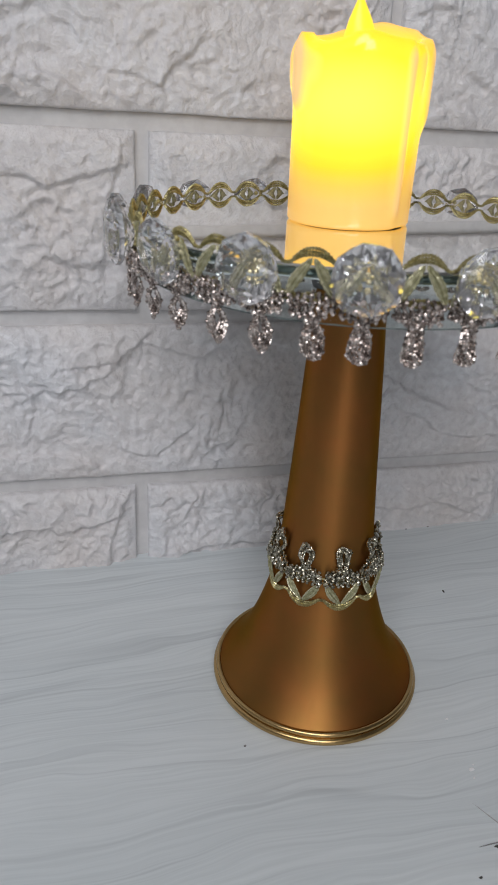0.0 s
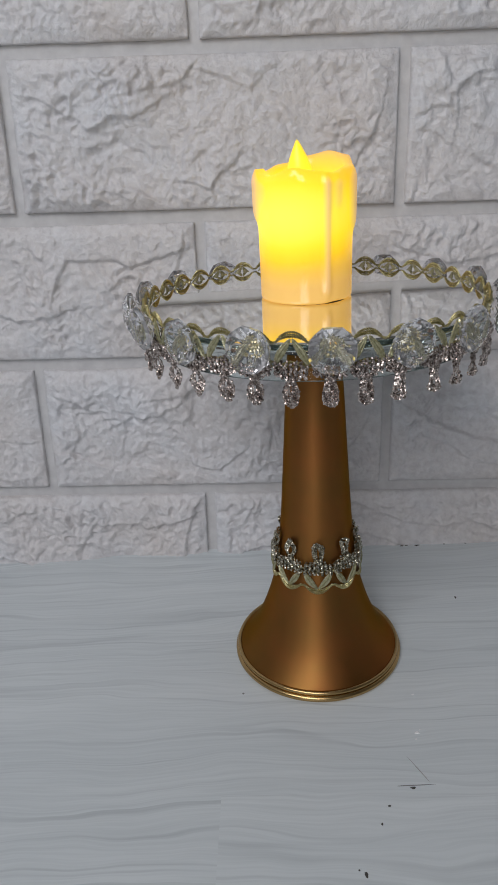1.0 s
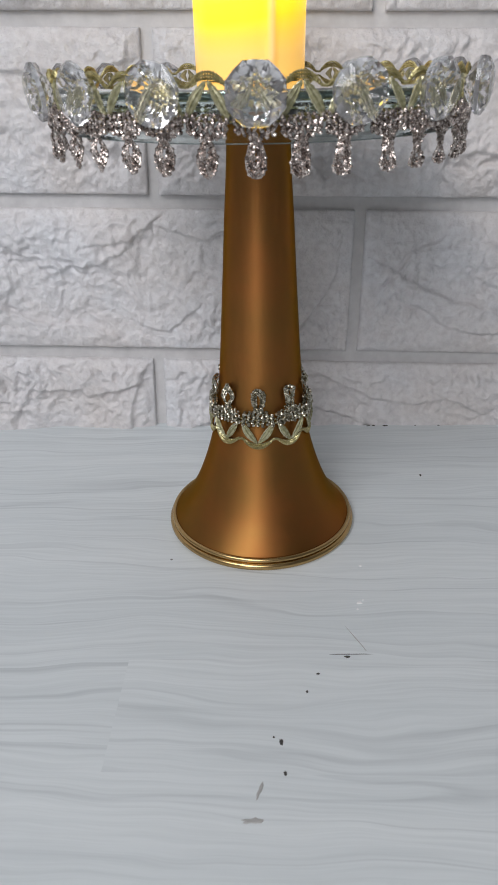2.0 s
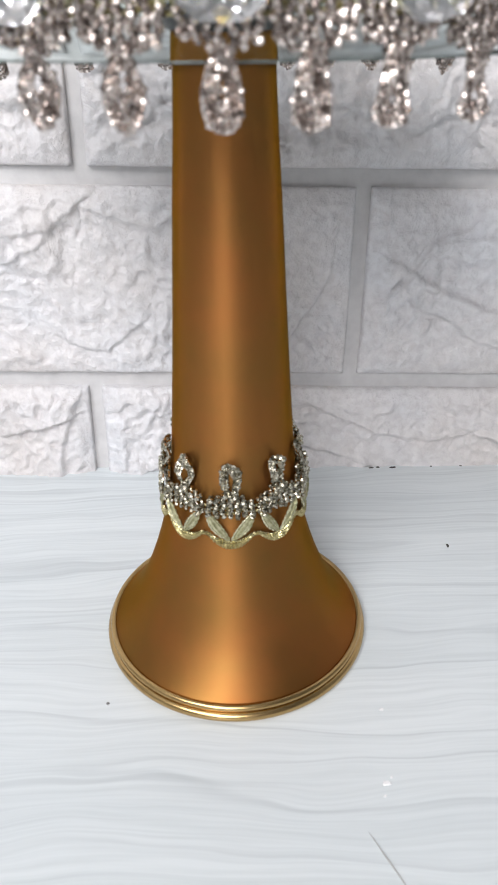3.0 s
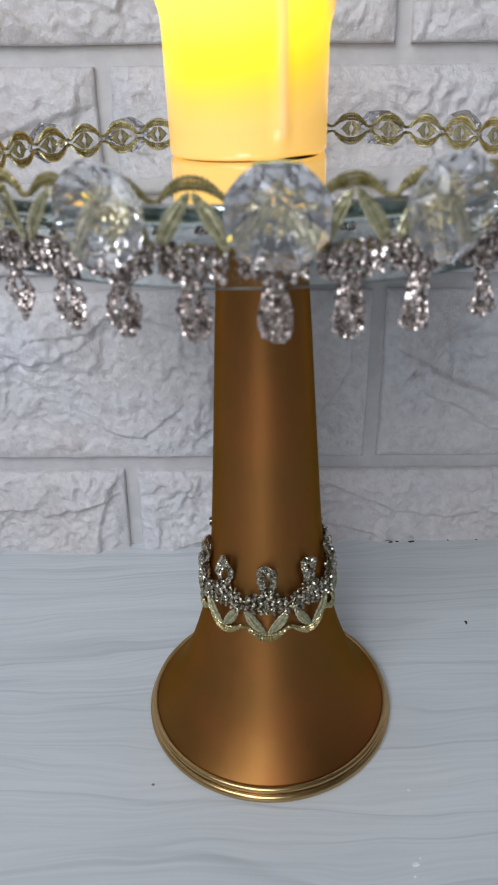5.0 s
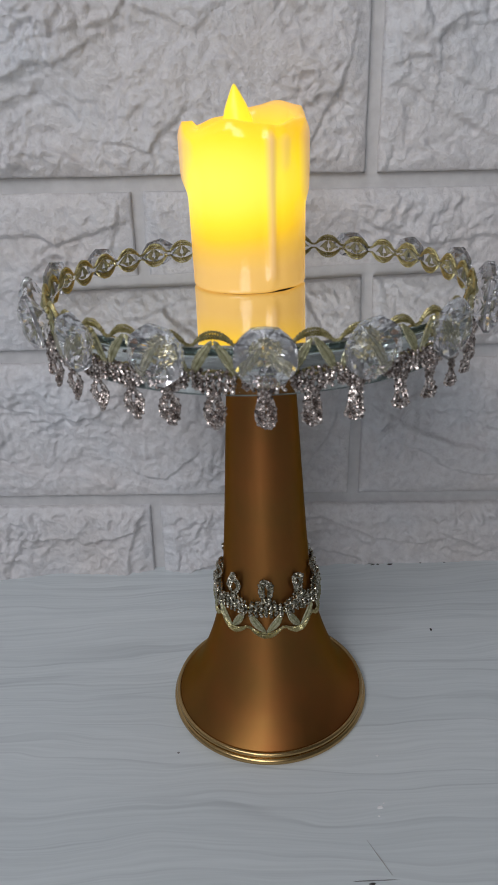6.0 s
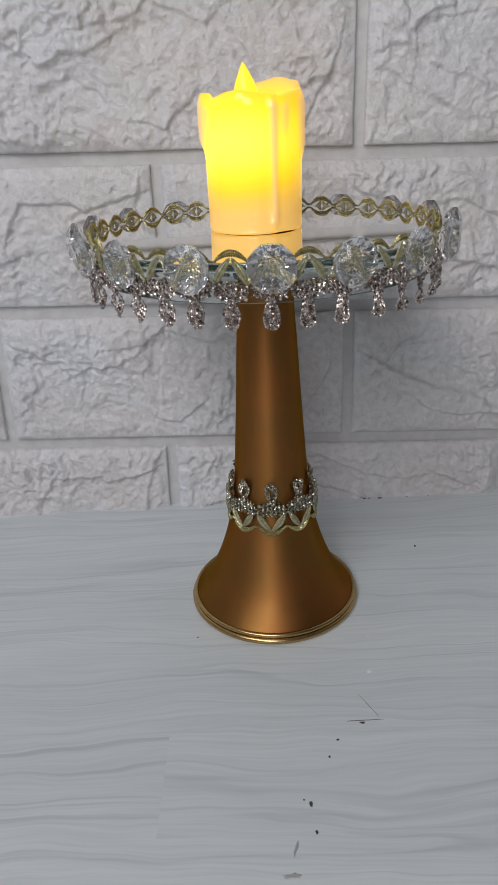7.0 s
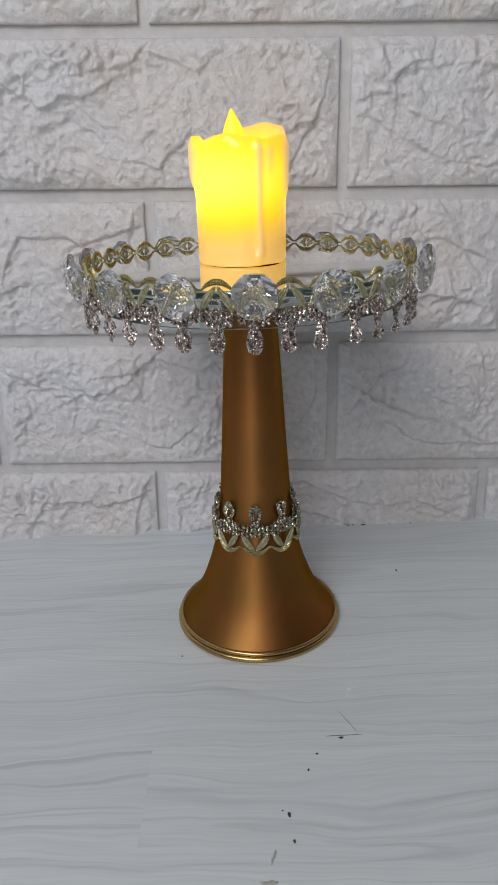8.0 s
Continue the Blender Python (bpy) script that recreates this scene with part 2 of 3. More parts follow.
bm = bmesh.new()
box(bm, (-1.2, WALL_Y, -0.75), (1.2, WALL_Y + 0.1, 1.75))
wall = tagged(part("wall_north", bm, JOINT, smooth=False), "white embossed foam brick wall with recessed joints", "wall", kind="structure")

for name, lo, hi, m in (
    ("wall_east", (1.2, -1.1, -0.75), (1.3, WALL_Y + 0.1, 1.75), PLASTER),
    ("wall_west", (-1.3, -1.1, -0.75), (-1.2, WALL_Y + 0.1, 1.75), PLASTER),
    ("floor", (-1.3, -1.1, -0.85), (1.3, WALL_Y + 0.1, -0.75), FLOORING),
    ("ceiling", (-1.3, -1.1, 1.75), (1.3, WALL_Y + 0.1, 1.85), PLASTER),
):
    bm = bmesh.new()
    box(bm, lo, hi)
    tagged(part(name, bm, m, smooth=False), "plain painted room surface behind the camera" if m is PLASTER else "plain brown floor below the table", name.split("_")[0], kind="structure")
bm = bmesh.new()
for lo, hi in (
    ((-1.2, -1.1, -0.75), (1.2, -1.0, 0.30)), ((-1.2, -1.1, 1.64), (1.2, -1.0, 1.75)), ((-1.2, -1.1, 0.30), (-1.00, -1.0, 1.64)),
    ((-1.00, -1.1, 0.30), (-0.37, -1.0, 0.78)), ((-0.28, -1.1, 0.94), (0.03, -1.0, 1.64)), ((0.03, -1.1, 0.30), (1.2, -1.0, 1.64)),
):
    box(bm, lo, hi)
tagged(part("wall_south", bm, PLASTER, smooth=False), "plain painted wall with two window openings", "wall", kind="structure")

# ---- candle stand: a flared bronze horn carrying a round mirror with a fringe ----
AXIS = Vector((-0.018, -0.055, 1.0)).normalized()
STAND = Matrix.Translation((-0.0045, 0.0028, 0.0023)) @ Vector((0, 0, 1)).rotation_difference(AXIS).to_matrix().to_4x4()
TOP = 0.1708
stand = new("candle_stand")
stand.matrix_world = STAND
tagged(stand, "bronze flared candle stand with round mirror top, gold braid and crystals", "candle stand")


def spline(points, steps):
    out = []
    for i in range(len(points) - 1):
        p0, p1, p2, p3 = (points[max(0, min(len(points) - 1, i + k))] for k in (-1, 0, 1, 2))
        for s in range(steps):
            t = s / steps
            out.append(tuple(0.5 * (2 * b + (c - a) * t + (2 * a - 5 * b + 4 * c - d) * t * t + (3 * b - a - 3 * c + d) * t ** 3) for a, b, c, d in zip(p0, p1, p2, p3)))
    return out + [points[-1]]


PROFILE = [(0.0376, 0.0042), (0.0350, 0.0070), (0.0318, 0.0112), (0.0287, 0.0162), (0.0258, 0.0225), (0.0229, 0.0305), (0.0203, 0.0395), (0.0184, 0.0480), (0.0171, 0.0570), (0.0156, 0.0760), (0.0139, 0.1025), (0.0124, 0.1280), (0.0115, 0.1410), (0.0107, 0.1560)]
bm = bmesh.new()
outer = spline(PROFILE, 4)
lathe(bm, outer + [(r - 0.0012, z) for r, z in reversed(outer)], 96, True)
part("stem", bm, BRONZE, stand, "bronze-painted flared metal stem")
bm = bmesh.new()
for r, z, w in ((0.0375, 0.0042, 0.0011), (0.0381, 0.0017, 0.0015)):
    tube(bm, [(r * math.cos(a), r * math.sin(a), z) for a in (2 * math.pi * k / 96 for k in range(96))], w, 10, True, across=(0, 0, 1))
part("base_lip", bm, LIP, stand, "rolled gold lip")
bm = bmesh.new()
lathe(bm, [(0.0112, 0.1555), (0.0118, 0.1560), (0.0128, TOP - 0.006), (0.0150, TOP - 0.0045), (0.0, TOP - 0.0042)], 64)
part("collar", bm, BLACK, stand, "black collar under the mirror")
bm = bmesh.new()
R_DISC = 0.0640
lathe(bm, [(0.0, TOP), (R_DISC - 0.0004, TOP), (R_DISC, TOP - 0.0004), (R_DISC, TOP - 0.0026), (R_DISC - 0.0004, TOP - 0.003), (0.0, TOP - 0.003)], 128)
part("mirror_disc", bm, MIRROR, stand, "round mirror plate", smooth=False)
bm = bmesh.new()
lathe(bm, [(R_DISC + 0.0002, TOP - 0.0004), (R_DISC + 0.0007, TOP - 0.0004), (R_DISC + 0.0007, TOP - 0.0125), (R_DISC + 0.0002, TOP - 0.0125)], 128, True)
part("edge_band", bm, BAND, stand, "clear plastic band round the mirror edge")


bm = bmesh.new()
lathe(bm, [(R_DISC + 0.00005, TOP - 0.0006), (R_DISC + 0.00015, TOP - 0.0006), (R_DISC + 0.00015, TOP - 0.0022), (R_DISC + 0.00005, TOP - 0.0022)], 128, True)
for r, z in ((R_DISC + 0.0006, TOP - 0.0125),):
    tube(bm, [(r * math.cos(a), r * math.sin(a), z) for a in (2 * math.pi * k / 128 for k in range(128))], 0.00015, 5, True, across=(0, 0, 1))
part("mirror_edge", bm, EDGE, stand, "grey-green edge of the mirror")


# ---- braid: scalloped cord, paired leaves and looped tassels (x along, z up, y outwards) ----
def bead(bm, rng, q, r):
    bmesh.ops.create_icosphere(bm, subdivisions=1, radius=r, matrix=Matrix.Translation(q) @ Matrix.Rotation(rng.uniform(0, 6.28), 4, (rng.uniform(-1, 1), rng.uniform(-1, 1), 1.1)))


def beaded(bm, rng, points, r, step):
    """A knobbly metallic coil: a thin core with glittering beads along it."""
    tube(bm, points, r * 0.62, 5)
    for q in points[::step]:
        bead(bm, rng, Vector(q) + Vector((rng.uniform(-1, 1), rng.uniform(-0.4, 1), rng.uniform(-1, 1))) * r * 0.4, r * rng.uniform(0.78, 1.2))


def tassel_mesh(seed, material, spread, loops):
    """A bundle of short beaded coils with a looped drop below it."""
    rng = random.Random(seed)
    bm = bmesh.new()
    for k in range(7):
        x = (k - 3) * spread
        drop = 0.0062 - 0.0005 * abs(k - 3) + rng.uniform(-0.0004, 0.0004)
        top = -0.0062 + rng.uniform(-0.0004, 0.0004)
        lean = 0.0007 * (k - 3) / 3
        for side in (-1, 1):
            beaded(bm, rng, [(x - lean * i / 13 + 0.0003 * math.sin(i * 1.1 + k), 0.0008 * side, top - drop * i / 13) for i in range(14)], 0.00062, 2)
    for w, h in loops:
        pts = []
        for i in range(41):
            a = math.pi * 2 * i / 40
            pts.append((w * math.sin(a) * (0.70 - 0.26 * math.cos(a)), 0.0008 * math.sin(3 * a), -0.0108 - h * (1 - math.cos(a)) / 2))
        beaded(bm, rng, pts, 0.00056, 2)
    return mesh_of(bm, "tassel", material, False)


def leaf_mesh(side):
    bm = bmesh.new()
    a, b = Vector((0.0003 * side, 0.0002, 0.0016)), Vector((0.0054 * side, 0.0006, -0.0068))
    n = 14
    across = Vector((b.z - a.z, 0, a.x - b.x)).normalized()

    def along(s, off, lift):
        w = 0.00108 * math.sin(math.pi * s) ** 0.8
        return a.lerp(b, s) + across * (w * off) + Vector((0.0004 * side * math.sin(math.pi * s), lift * math.sin(math.pi * s), 0))

    tube(bm, [along(i / n, 0, 0.0004) for i in range(n + 1)], lambda s: 0.0002 + 0.0008 * math.sin(math.pi * min(max(s, 0.02), 0.98)), 8, flat=0.3)
    for off in (-1, 1):
        tube(bm, [along(i / n, off, 0.0006) for i in range(n + 1)], 0.00028, 5, twist=0.3)
    tube(bm, [along(i / n, 0, 0.0010) for i in range(n + 1)], 0.00022, 4, twist=0.4)
    return mesh_of(bm, "leaf", LEAF, False)


TASSELS = {"rim_braid": [tassel_mesh(k, SILVER, 0.00172, ((0.0033, 0.0100), (0.0025, 0.0096), (0.0016, 0.0088), (0.0007, 0.0078))) for k in range(6)], "neck_braid": [tassel_mesh(k, PALE, 0.00178, ((0.0030, 0.0092), (0.0021, 0.0088), (0.0011, 0.0078))) for k in range(4)]}
LEAVES = [leaf_mesh(-1), leaf_mesh(1)]


def braid(name, parent, count, radius_at, z0, flip, start, label):
    """A closed braid round the axis: one cord mesh, with leaves and tassels under it."""
    bm = bmesh.new()
    s = -1 if flip else 1
    for strand in range(3):
        pts = []
        for i in range(count * 36):
            a = start + 2 * math.pi * i / (count * 36)
            e = min(abs((i % 36) / 36 - 0.5) / 0.43, 1.0)
            arch = max(0.0, 1 - e ** 2.2)
            z = s * (0.0003 + (0.0034 - strand * 0.00074) * arch)
            r = radius_at(z0 + z) + 0.0008 + 0.0003 * (strand % 2)
            pts.append((r * math.cos(a), r * math.sin(a), z0 + z + 0.00008 * math.sin(i * 2.4)))
        tube(bm, pts, 0.00046 if flip else 0.00036, 5, True, across=(0, 0, 1), twist=0.3)
    for strand in range(2):
        pts = []
        for i in range(count * 16):
            a = start + 2 * math.pi * i / (count * 16)
            z = -s * (0.0068 + 0.0008 * math.cos(2 * math.pi * i / 16 + strand * math.pi))
            r = radius_at(z0 + z) + 0.0008
            pts.append((r * math.cos(a), r * math.sin(a), z0 + z))
        tube(bm, pts, 0.00036, 5, True, across=(0, 0, 1), twist=0.3)
    cord = part(name, bm, GOLD, parent, label, smooth=False)
    rng = random.Random(name)
    pitch = 2 * math.pi / count
    scale = pitch * radius_at(z0) / 0.0117
    for k in range(count):
        for piece, off in (("leaf", 0.5), ("tassel", 0.5)):
            a = start + pitch * (k + off)
            r = radius_at(z0) + (0.0014 if piece == "tassel" else 0.0010)
            slope = s * (radius_at(z0) - radius_at(z0 - s * 0.016)) / 0.016
            m = Matrix.Translation((r * math.cos(a), r * math.sin(a), z0)) @ Matrix.Rotation(a + math.pi / 2, 4, "Z")
            m = m @ Matrix.Rotation(math.atan(slope), 4, "X") @ Matrix.Diagonal((scale, -1, s, 1))
            if piece == "leaf":
                for me in LEAVES:
                    shared("leaf", me, cord, m)
            else:
                swing = Matrix.Rotation(rng.uniform(-0.07, 0.07), 4, "Y")
                shared("tassel", rng.choice(TASSELS[name]), cord, m @ swing)
    return cord


def stem_radius(z):
    for (r0, z0), (r1, z1) in zip(outer, outer[1:]):
        if z0 <= z <= z1:
            return r0 + (r1 - r0) * (z - z0) / (z1 - z0)
    return outer[-1][0]


braid("rim_braid", stand, 35, lambda z: R_DISC + 0.0013, TOP + 0.0004, False, radians(-89.3 - 5.14), "pale gold scalloped braid with silver thread tassels")
braid("neck_braid", stand, 9, stem_radius, 0.0482, True, radians(-92 - 20), "pale gold scalloped braid with silver thread loops standing up")


# ---- crystals ----
def crystal_mesh():
    bm = bmesh.new()
    n = 16
    outline = [(1.0 if k % 2 == 0 else 0.955) for k in range(n)]
    rings = []
    for r, y, star in ((0.0042, 0.0030, 0.10), (0.0062, 0.0021, -0.06), (0.0079, 0.0008, 0.0), (0.0079, -0.0006, 0.0), (0.0055, -0.0024, -0.10), (0.0024, -0.0042, 0.15)):
        rings.append([bm.verts.new((r * w * (1 + star * (k % 2)) * math.cos(2 * math.pi * k / n), y, r * w * (1 + star * (k % 2)) * math.sin(2 * math.pi * k / n))) for k, w in enumerate(outline)])
    for a, b in zip(rings, rings[1:]):
        for k in range(n):
            j = (k + 1) % n
            if k % 2:
                bm.faces.new((a[k], a[j], b[j]))
                bm.faces.new((a[k], b[j], b[k]))
            else:
                bm.faces.new((a[k], a[j], b[k]))
                bm.faces.new((a[j], b[j], b[k]))
    bm.faces.new(rings[0])
    bm.faces.new(rings[-1])
    bmesh.ops.triangulate(bm, faces=bm.faces[:])
    bmesh.ops.recalc_face_normals(bm, faces=bm.faces[:])
    return mesh_of(bm, "crystal", CRYSTAL, False)


def glint_mesh():
    """Added ring of beads round a centre, standing in for a crystal's golden glint."""
    rng = random.Random(3)
    bm = bmesh.new()
    for k in range(9):
        a = 2 * math.pi * k / 9
        bead(bm, rng, (0.0026 * math.cos(a), -0.0047, 0.0026 * math.sin(a)), 0.0008)
    for k in range(4):
        bead(bm, rng, (0.0008 * math.cos(k * 1.57), -0.0046, 0.0008 * math.sin(k * 1.57)), 0.0007)
    return mesh_of(bm, "gold_glint", GLINT, False)


CRYSTAL_MESH, GLINT_MESH = crystal_mesh(), glint_mesh()
rng = random.Random(7)
for k in range(17):
    a = radians(-89 - 21.18 * k)
    r = R_DISC + 0.0074
    m = Matrix.Translation((r * math.cos(a), r * math.sin(a), TOP - 0.0006 - 0.0012 * (1 + math.sin(a)))) @ Matrix.Rotation(a - math.pi / 2, 4, "Z")
    m = m @ Matrix.Rotation(rng.uniform(-0.12, 0.12), 4, "Z") @ Matrix.Rotation(rng.uniform(-0.15, 0.05), 4, "X") @ Matrix.Rotation(rng.uniform(0, 0.6), 4, "Y")
    crystal = shared("crystal", CRYSTAL_MESH, stand, m)
    shared("gold_glint", GLINT_MESH, crystal, Matrix.Identity(4))

# ---- flameless candle ----
candle = new("flameless_candle")
candle.matrix_world = STAND @ Matrix.Translation((-0.0026, 0.0035, TOP + 0.0002))
tagged(candle, "lit flameless wax drip candle glowing yellow on the mirror", "candle")
WAX = make_wax((-0.0025, -0.0040, 0.0320 * 1.25))


def drip_height(a):
    """Melted rim: height of the rim by angle."""
    out = 0.0462
    for a0, w, amp in ((188, 9, 0.0018), (214, 12, -0.0009), (256, 27, 0.0020), (300, 12, -0.0003), (50, 60, 0.0060), (120, 20, 0.0006)):
        out += amp * math.exp(-(((math.degrees(a) - a0 + 180) % 360 - 180) / w) ** 2)
    return out + 0.0002 * math.sin(9 * a)


def drip_bulge(a, z):
    """Wax runs on the side: (angle, width, lowest point, thickness)."""
    out = 0.0
    for a0, w, low, thick in ((-172, 13, 0.030, 0.0019), (-150, 9, 0.036, 0.0006), (-67, 5, 0.003, 0.0013), (-52, 8, 0.034, 0.0009), (-18, 12, 0.026, 0.0016), (20, 11, 0.020, 0.0014), (70, 14, 0.028, 0.0014), (120, 10, 0.022, 0.0013), (160, 12, 0.034, 0.0014)):
        d = (math.degrees(a) - a0 + 180) % 360 - 180
        fall = 1 / (1 + math.exp(-(z - low) / 0.0012))
        out += thick * math.exp(-(d / w) ** 2) * fall
    return out


bm = bmesh.new()
SEG, ROWS_C = 144, 60
rings = []
for i in range(ROWS_C + 1):
    ring = []
    for k in range(SEG):
        a = 2 * math.pi * k / SEG
        z = drip_height(a) * i / ROWS_C
        r = 0.0178 + 0.0004 * z / 0.05 + drip_bulge(a, z) - (0.0004 if i == 0 else 0) - 0.0016 * max(0.0, (z / drip_height(a) - 0.90) / 0.10) ** 2
        gap = 0.0005 * math.exp(-(((math.degrees(a) - 308 + 180) % 360 - 180) / 13) ** 2) * max(0.0, 1 - z / 0.006)
        ring.append(bm.verts.new((r * math.cos(a), r * math.sin(a), z + gap)))
    rings.append(ring)
for shrink, down in ((0.0028, -0.0001), (0.0042, 0.0014), (0.0056, 0.0042), (0.0100, 0.0052), (0.0150, 0.0054)):
    ring = []
    for k in range(SEG):
        a = 2 * math.pi * k / SEG
        r = 0.0182 - shrink
        ring.append(bm.verts.new((r * math.cos(a), r * math.sin(a), drip_height(a) * (1 if shrink < 0.005 else 0) + (0.0462 if shrink > 0.005 else 0) - down)))
    rings.append(ring)
for a, b in zip(rings, rings[1:]):
    for k in range(SEG):
        bm.faces.new((a[k], a[(k + 1) % SEG], b[(k + 1) % SEG], b[k]))
bm.faces.new(rings[0][::-1])
bm.faces.new(rings[-1])
part("wax_body", bm, WAX, candle, "cream wax body with drips, glowing yellow")

FLAME, fn, fl, fp = shader("lit_flame_plastic", (0.8, 0.6, 0.06), 0.35)
fp.inputs["Emission Color"].default_value = (0.9, 0.66, 0.01, 1)
fp.inputs["Emission Strength"].default_value = 1.0
bm = bmesh.new()
lathe(bm, [(0.0, 0.0), (0.0030, 0.0), (0.0042, 0.0030), (0.0041, 0.0060), (0.0030, 0.0095), (0.0016, 0.0125), (0.0005, 0.0147), (0.0, 0.0152)], 32)
flame = part("flame", bm, FLAME, candle, "glowing yellow plastic flame tip")
flame.matrix_basis = Matrix.Translation((-0.0016, -0.0020, 0.0412)) @ Matrix.Rotation(radians(-4), 4, "Y") @ Matrix.Diagonal((1.08, 0.8, 1.06, 1))
# black disc added inside the wax foot; stands in for shade in the gap
bm = bmesh.new()
lathe(bm, [(0.0, 0.0), (0.0162, 0.0), (0.0164, 0.0003), (0.0164, 0.0011), (0.0, 0.0012)], 64)
part("gap_shade_disc", bm, BLACK, candle, "black disc added as shade in the gap under the wax")

# ---- marks on the table ----
def blot(name, x, y, sx, sy, turn, material, seed, label=""):
    rng = random.Random(seed)
    bm = bmesh.new()
    n = 14
    low, top = [], []
    for k in range(n):
        a = 2 * math.pi * k / n
        w = rng.uniform(0.6, 1.15)
        q = Vector((sx * w * math.cos(a), sy * w * math.sin(a), 0))
        low.append(bm.verts.new(q))
        top.append(bm.verts.new(q * 0.7 + Vector((0, 0, 0.00025))))
    for k in range(n):
        bm.faces.new((low[k], low[(k + 1) % n], top[(k + 1) % n], top[k]))
    bm.faces.new(top)
    ob = part(name, bm, material, table, label, smooth=False)
    ob.matrix_basis = pose(x, y, 0.00002, 0, 0, turn)
    return ob


for i, (x, y, sx, sy, turn, m) in enumerate((
    (0.0707, 0.0380, 0.0005, 0.0012, 0, DIRT), (0.0258, -0.0826, 0.0012, 0.0006, 0, DIRT), (0.0262, -0.0815, 0.0075, 0.00014, 1, SMEAR),
    (0.0297, -0.0745, 0.0078, 0.00016, -63, FAINT), (0.0158, -0.0903, 0.0007, 0.0005, 10, DIRT), (0.0119, -0.0979, 0.0006, 0.0004, 60, DIRT),
    (0.0037, -0.1171, 0.0006, 0.0014, 5, DIRT), (0.0015, -0.1155, 0.0004, 0.0004, 5, DIRT), (0.0048, -0.1277, 0.0005, 0.0010, 10, DIRT),
    (-0.0038, -0.1422, 0.0034, 0.0010, 5, FAINT), (-0.0022, -0.1332, 0.0006, 0.0030, -20, FAINT), (0.0325, -0.0553, 0.0012, 0.0009, 0, CHIP),
    (0.0350, -0.0331, 0.0007, 0.0005, 0, CHIP), (0.0315, -0.0587, 0.0005, 0.0004, 0, CHIP), (0.0340, -0.0537, 0.0004, 0.0003, 0, CHIP),
    (0.0520, 0.0921, 0.0011, 0.0005, 0, DIRT), (0.0548, 0.0924, 0.0010, 0.0006, 0, DIRT), (0.0610, 0.0920, 0.0018, 0.0007, 8, DIRT), (0.0772, 0.0922, 0.0006, 0.0004, 0, DIRT), (0.0900, 0.0922, 0.0012, 0.0006, 0, DIRT), (-0.0400, -0.0290, 0.0005, 0.0005, 0, SMEAR),
)):
    blot("glitter_fleck" if m is CHIP else "stain", x, y, sx, sy, turn, m, i)


# ---- bricks of the wall ----
PITCH_X, PITCH_Z, GAP_X, GAP_Z = 0.1945, 0.0770, 0.0056, 0.0066


def terrace(v, sharp):
    f = math.floor(v)
    t = v - f
    t = min(max((t - 0.5) * sharp + 0.5, 0.0), 1.0)
    return f + t * t * (3 - 2 * t)


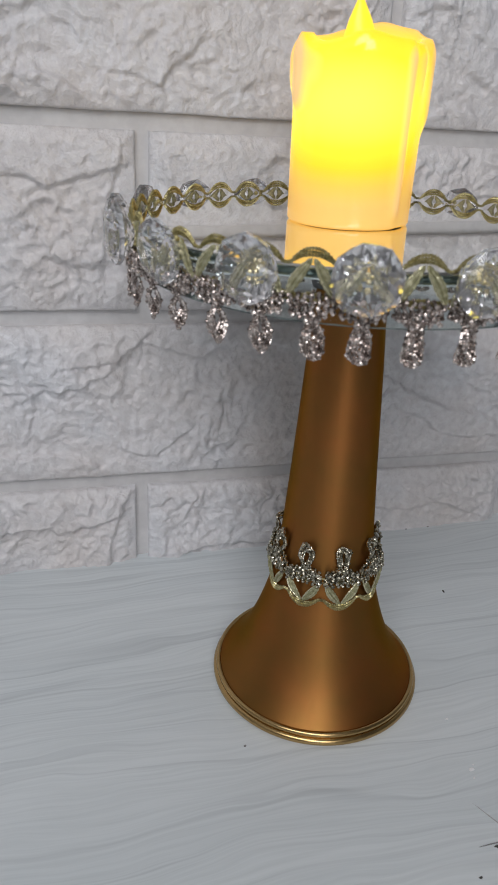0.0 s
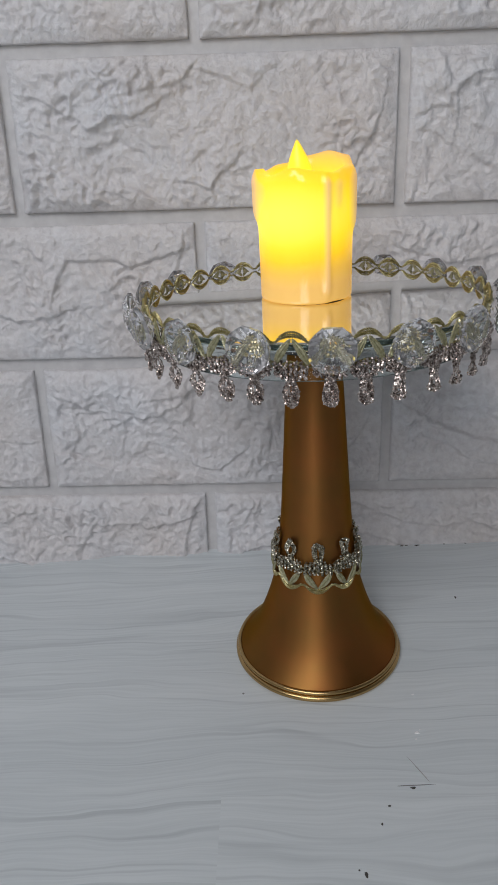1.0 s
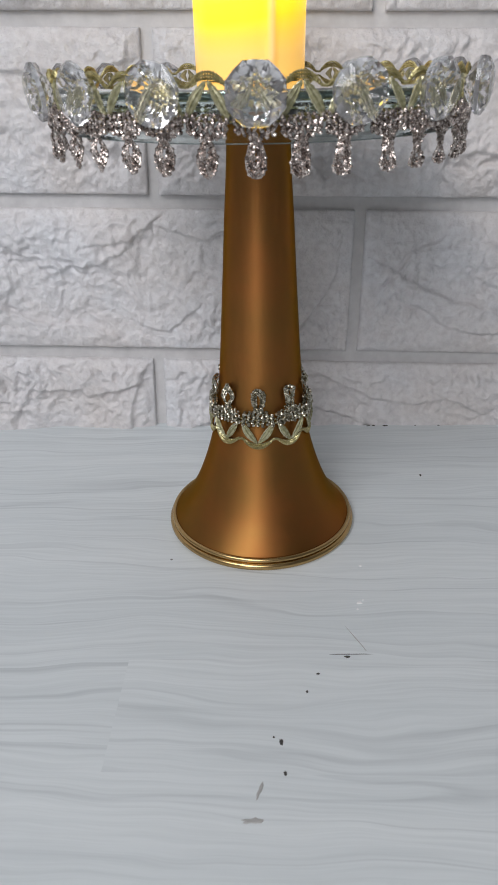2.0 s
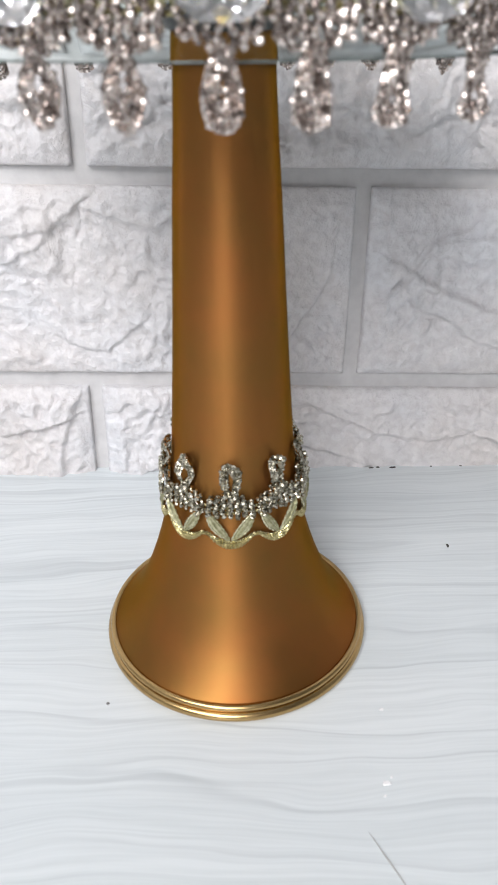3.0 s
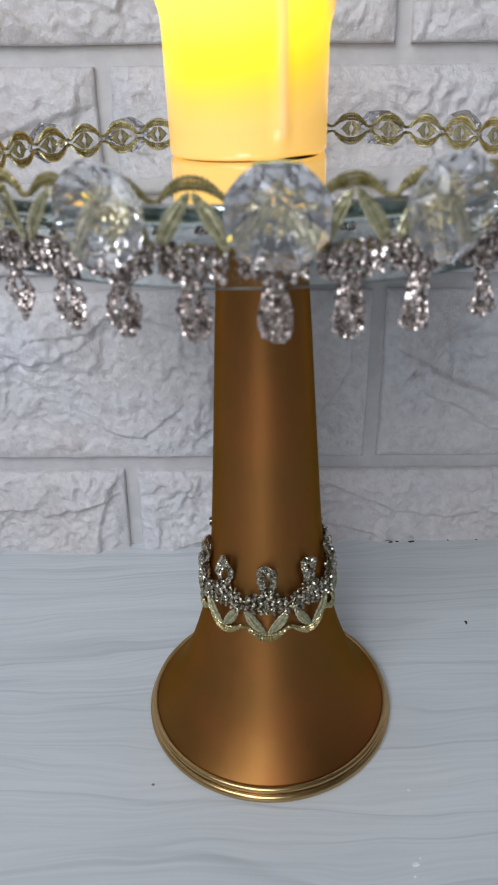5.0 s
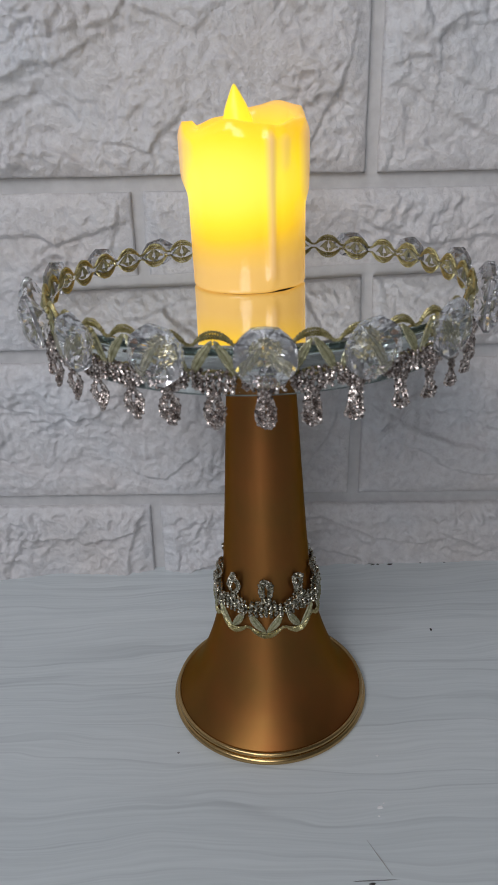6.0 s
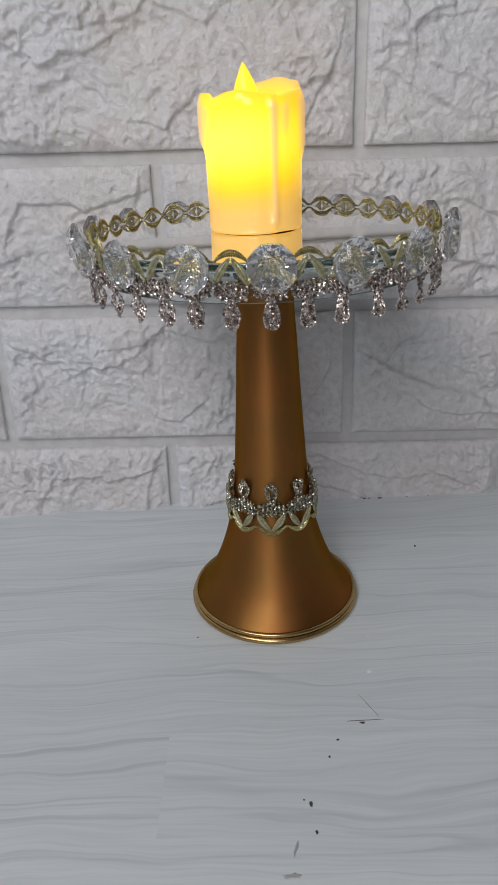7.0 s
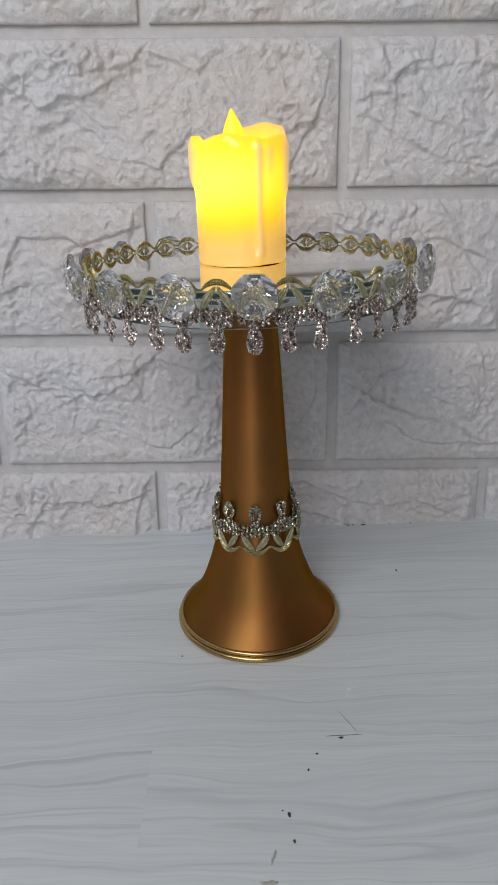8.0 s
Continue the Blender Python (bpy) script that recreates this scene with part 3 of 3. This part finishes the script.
# flake edges of the embossed faces, as fractions of a brick: (height, reach, points); the high side lies to the left of the way
CREASES = {
    "a": (
        (0.0022, 0.016, ((0.36, 0.07), (0.31, 0.15), (0.25, 0.18), (0.19, 0.16), (0.13, 0.23), (0.08, 0.30), (0.0, 0.34))),
        (0.0016, 0.012, ((0.0, 0.80), (0.08, 0.75), (0.13, 0.67), (0.20, 0.53), (0.25, 0.61), (0.32, 0.61), (0.37, 0.67))),
        (0.0016, 0.014, ((0.34, 0.75), (0.43, 0.78), (0.46, 0.84), (0.51, 0.97))),
        (0.0009, 0.020, ((0.49, 0.82), (0.47, 0.60), (0.45, 0.33), (0.42, 0.02))),
        (0.0014, 0.010, ((0.44, 0.18), (0.51, 0.14), (0.56, 0.26))),
        (0.0020, 0.012, ((0.86, 0.14), (0.90, 0.25), (0.94, 0.47), (0.95, 0.57))),
        (0.0014, 0.012, ((0.52, 0.86), (0.62, 0.78), (0.66, 0.86), (0.72, 0.60))),
    ),
    "b": (
        (0.0021, 0.012, ((0.118, 0.58), (0.12, 0.72), (0.15, 0.79), (0.21, 0.84), (0.22, 0.95))),
        (0.0015, 0.014, ((0.215, 0.78), (0.34, 0.82), (0.42, 0.77), (0.47, 0.66), (0.53, 0.80))),
        (0.0017, 0.016, ((0.12, 0.58), (0.22, 0.44), (0.30, 0.36), (0.40, 0.25), (0.52, 0.22))),
        (0.0015, 0.012, ((0.05, 0.45), (0.16, 0.33), (0.28, 0.16), (0.45, 0.13))),
        (0.0016, 0.014, ((0.62, 0.30), (0.72, 0.24), (0.80, 0.42), (0.93, 0.40))),
    ),
    "c": (
        (0.0020, 0.014, ((0.62, 0.60), (0.65, 0.75), (0.69, 0.74), (0.78, 0.76), (0.81, 0.70), (0.89, 0.77), (0.94, 0.80))),
        (0.0014, 0.010, ((0.93, 0.40), (0.94, 0.62), (0.97, 0.85))),
        (0.0018, 0.014, ((0.08, 0.40), (0.20, 0.32), (0.34, 0.46), (0.48, 0.30), (0.60, 0.36))),
        (0.0014, 0.012, ((0.10, 0.80), (0.26, 0.70), (0.40, 0.82))),
    ),
    "d": (
        (0.0019, 0.014, ((0.05, 0.42), (0.16, 0.56), (0.30, 0.50), (0.42, 0.62), (0.55, 0.52))),
        (0.0015, 0.012, ((0.55, 0.78), (0.66, 0.66), (0.80, 0.72), (0.92, 0.60))),
        (0.0018, 0.014, ((0.30, 0.22), (0.46, 0.28), (0.60, 0.18), (0.78, 0.30), (0.90, 0.22))),
    ),
    "e": (
        (0.0021, 0.014, ((0.471, 0.181), (0.416, 0.213), (0.384, 0.277), (0.353, 0.319), (0.305, 0.351), (0.242, 0.383), (0.194, 0.457), (0.119, 0.553))),
        (0.0016, 0.016, ((0.075, 0.543), (0.099, 0.394), (0.186, 0.309), (0.234, 0.191), (0.289, 0.181), (0.479, 0.160))),
        (0.0018, 0.014, ((0.210, 0.926), (0.194, 0.819), (0.123, 0.734), (0.099, 0.628), (0.067, 0.543))),
        (0.0019, 0.012, ((0.400, 0.968), (0.353, 0.830), (0.289, 0.802), (0.226, 0.777))),
        (0.0014, 0.012, ((0.511, 0.862), (0.471, 0.734), (0.436, 0.755), (0.428, 0.883))),
        (0.0017, 0.014, ((0.55, 0.70), (0.66, 0.60), (0.76, 0.72), (0.90, 0.66))),
        (0.0015, 0.014, ((0.62, 0.30), (0.74, 0.22), (0.86, 0.36), (0.97, 0.30))),
    ),
}


RELIEF = {"a": 0.78, "b": 0.48, "c": 0.90, "d": 0.85, "e": 1.15}


def scarp(u, v, w, h, line):
    """Signed distance from the line in metres, positive on its left."""
    best, left = 9.0, False
    for (ax, az), (bx, bz) in zip(line, line[1:]):
        ax, az, bx, bz = ax * w, az * h, bx * w, bz * h
        dx, dz = bx - ax, bz - az
        t = min(max(((u - ax) * dx + (v - az) * dz) / (dx * dx + dz * dz), 0.0), 1.0)
        d = math.hypot(u - ax - t * dx, v - az - t * dz)
        if d < best:
            best, left = d, dx * (v - az) - dz * (u - ax) > 0
    return best if left else -best


def brick_mesh(seed, kind, w, h, nx, nz):
    bm = bmesh.new()
    off = Vector((seed * 7.13, seed * 3.71, seed * 1.37))
    grid = []
    for j in range(nz + 1):
        row = []
        for i in range(nx + 1):
            u = w * min(max((i - 1) / (nx - 2), 0.0), 1.0)
            v = h * min(max((j - 1) / (nz - 2), 0.0), 1.0)
            rim = i in (0, nx) or j in (0, nz)
            q = Vector((u, v, 0.0))
            wob = noise.noise_vector(q * 190 + off) * 0.0022 + noise.noise_vector(q * 50 + off) * 0.006
            g = (q + wob) * 30 + off
            hgt = terrace(noise.noise(g) * 2.6, 4.0) * 0.0008
            g2 = (q + wob * 1.2) * 85 + off * 2
            patch = max(0.0, 0.35 + noise.noise(q * 28 + off * 3))
            hgt += terrace(noise.noise(g2) * 1.8, 3.0) * 0.0015 * patch
            hgt += ((0.5 - abs(noise.noise(q * 130 + wob * 160 + off))) * 0.0022 + (0.4 - abs(noise.noise(q * 260 + wob * 240 + off * 2))) * 0.0012) * (0.42 + 1.15 * patch)
            hgt += noise.noise(q * 14 + off * 1.7) * 0.0010
            su, sv = u + wob.x * 0.45, v + wob.y * 0.45
            for high, reach, line in CREASES[kind]:
                d = scarp(su, sv, w, h, line)
                if abs(d) < 4 * reach:
                    side = min(max(d / 0.0016 + 0.5, 0.0), 1.0)
                    side = side * side * (3 - 2 * side)
                    fade = math.exp(-abs(d) / reach)
                    hgt += high * RELIEF[kind] * fade * (1.2 * side - 0.2)
            dist = min(u, w - u, v, h - v)
            edge = min(dist / 0.006, 1.0)
            y = FACE_Y + 0.0004 - hgt * (0.18 + 1.04 * edge) - 0.0016 * edge ** 0.6
            if rim:
                y = WALL_Y + 0.0005
            else:
                y = min(y, FACE_Y + 0.0012)
            wx = 0.0003 * noise.noise(q * 60 + off) if dist < 0.001 else 0
            row.append(bm.verts.new((u + wx, y, v + wx)))
        grid.append(row)
    for j in range(nz):
        for i in range(nx):
            bm.faces.new((grid[j][i], grid[j][i + 1], grid[j + 1][i + 1], grid[j + 1][i]))
    return mesh_of(bm, "brick", BRICK, True)


seed = 0
for row in range(-1, 6):
    z = 0.0483 + PITCH_Z * row
    first = 0.0402 if row % 2 == 0 else -0.0611
    for col in range(-4, 4):
        x0 = first + PITCH_X * col + 0.0125 * (z - 0.04) + GAP_X / 2
        if x0 > 0.5 or x0 + PITCH_X < -0.6:
            continue
        seed += 1
        near = -0.42 < x0 < 0.22 and row < 4
        kind = ("ab" if row % 2 == 0 else "cd")[(col + 1) % 2] if (row, col) != (0, 0) else "e"
        me = brick_mesh(seed, kind, PITCH_X - GAP_X, PITCH_Z - GAP_Z, 250 if near else 30, 96 if near else 12)
        shared("brick", me, wall, Matrix.Translation((x0, 0, z)))
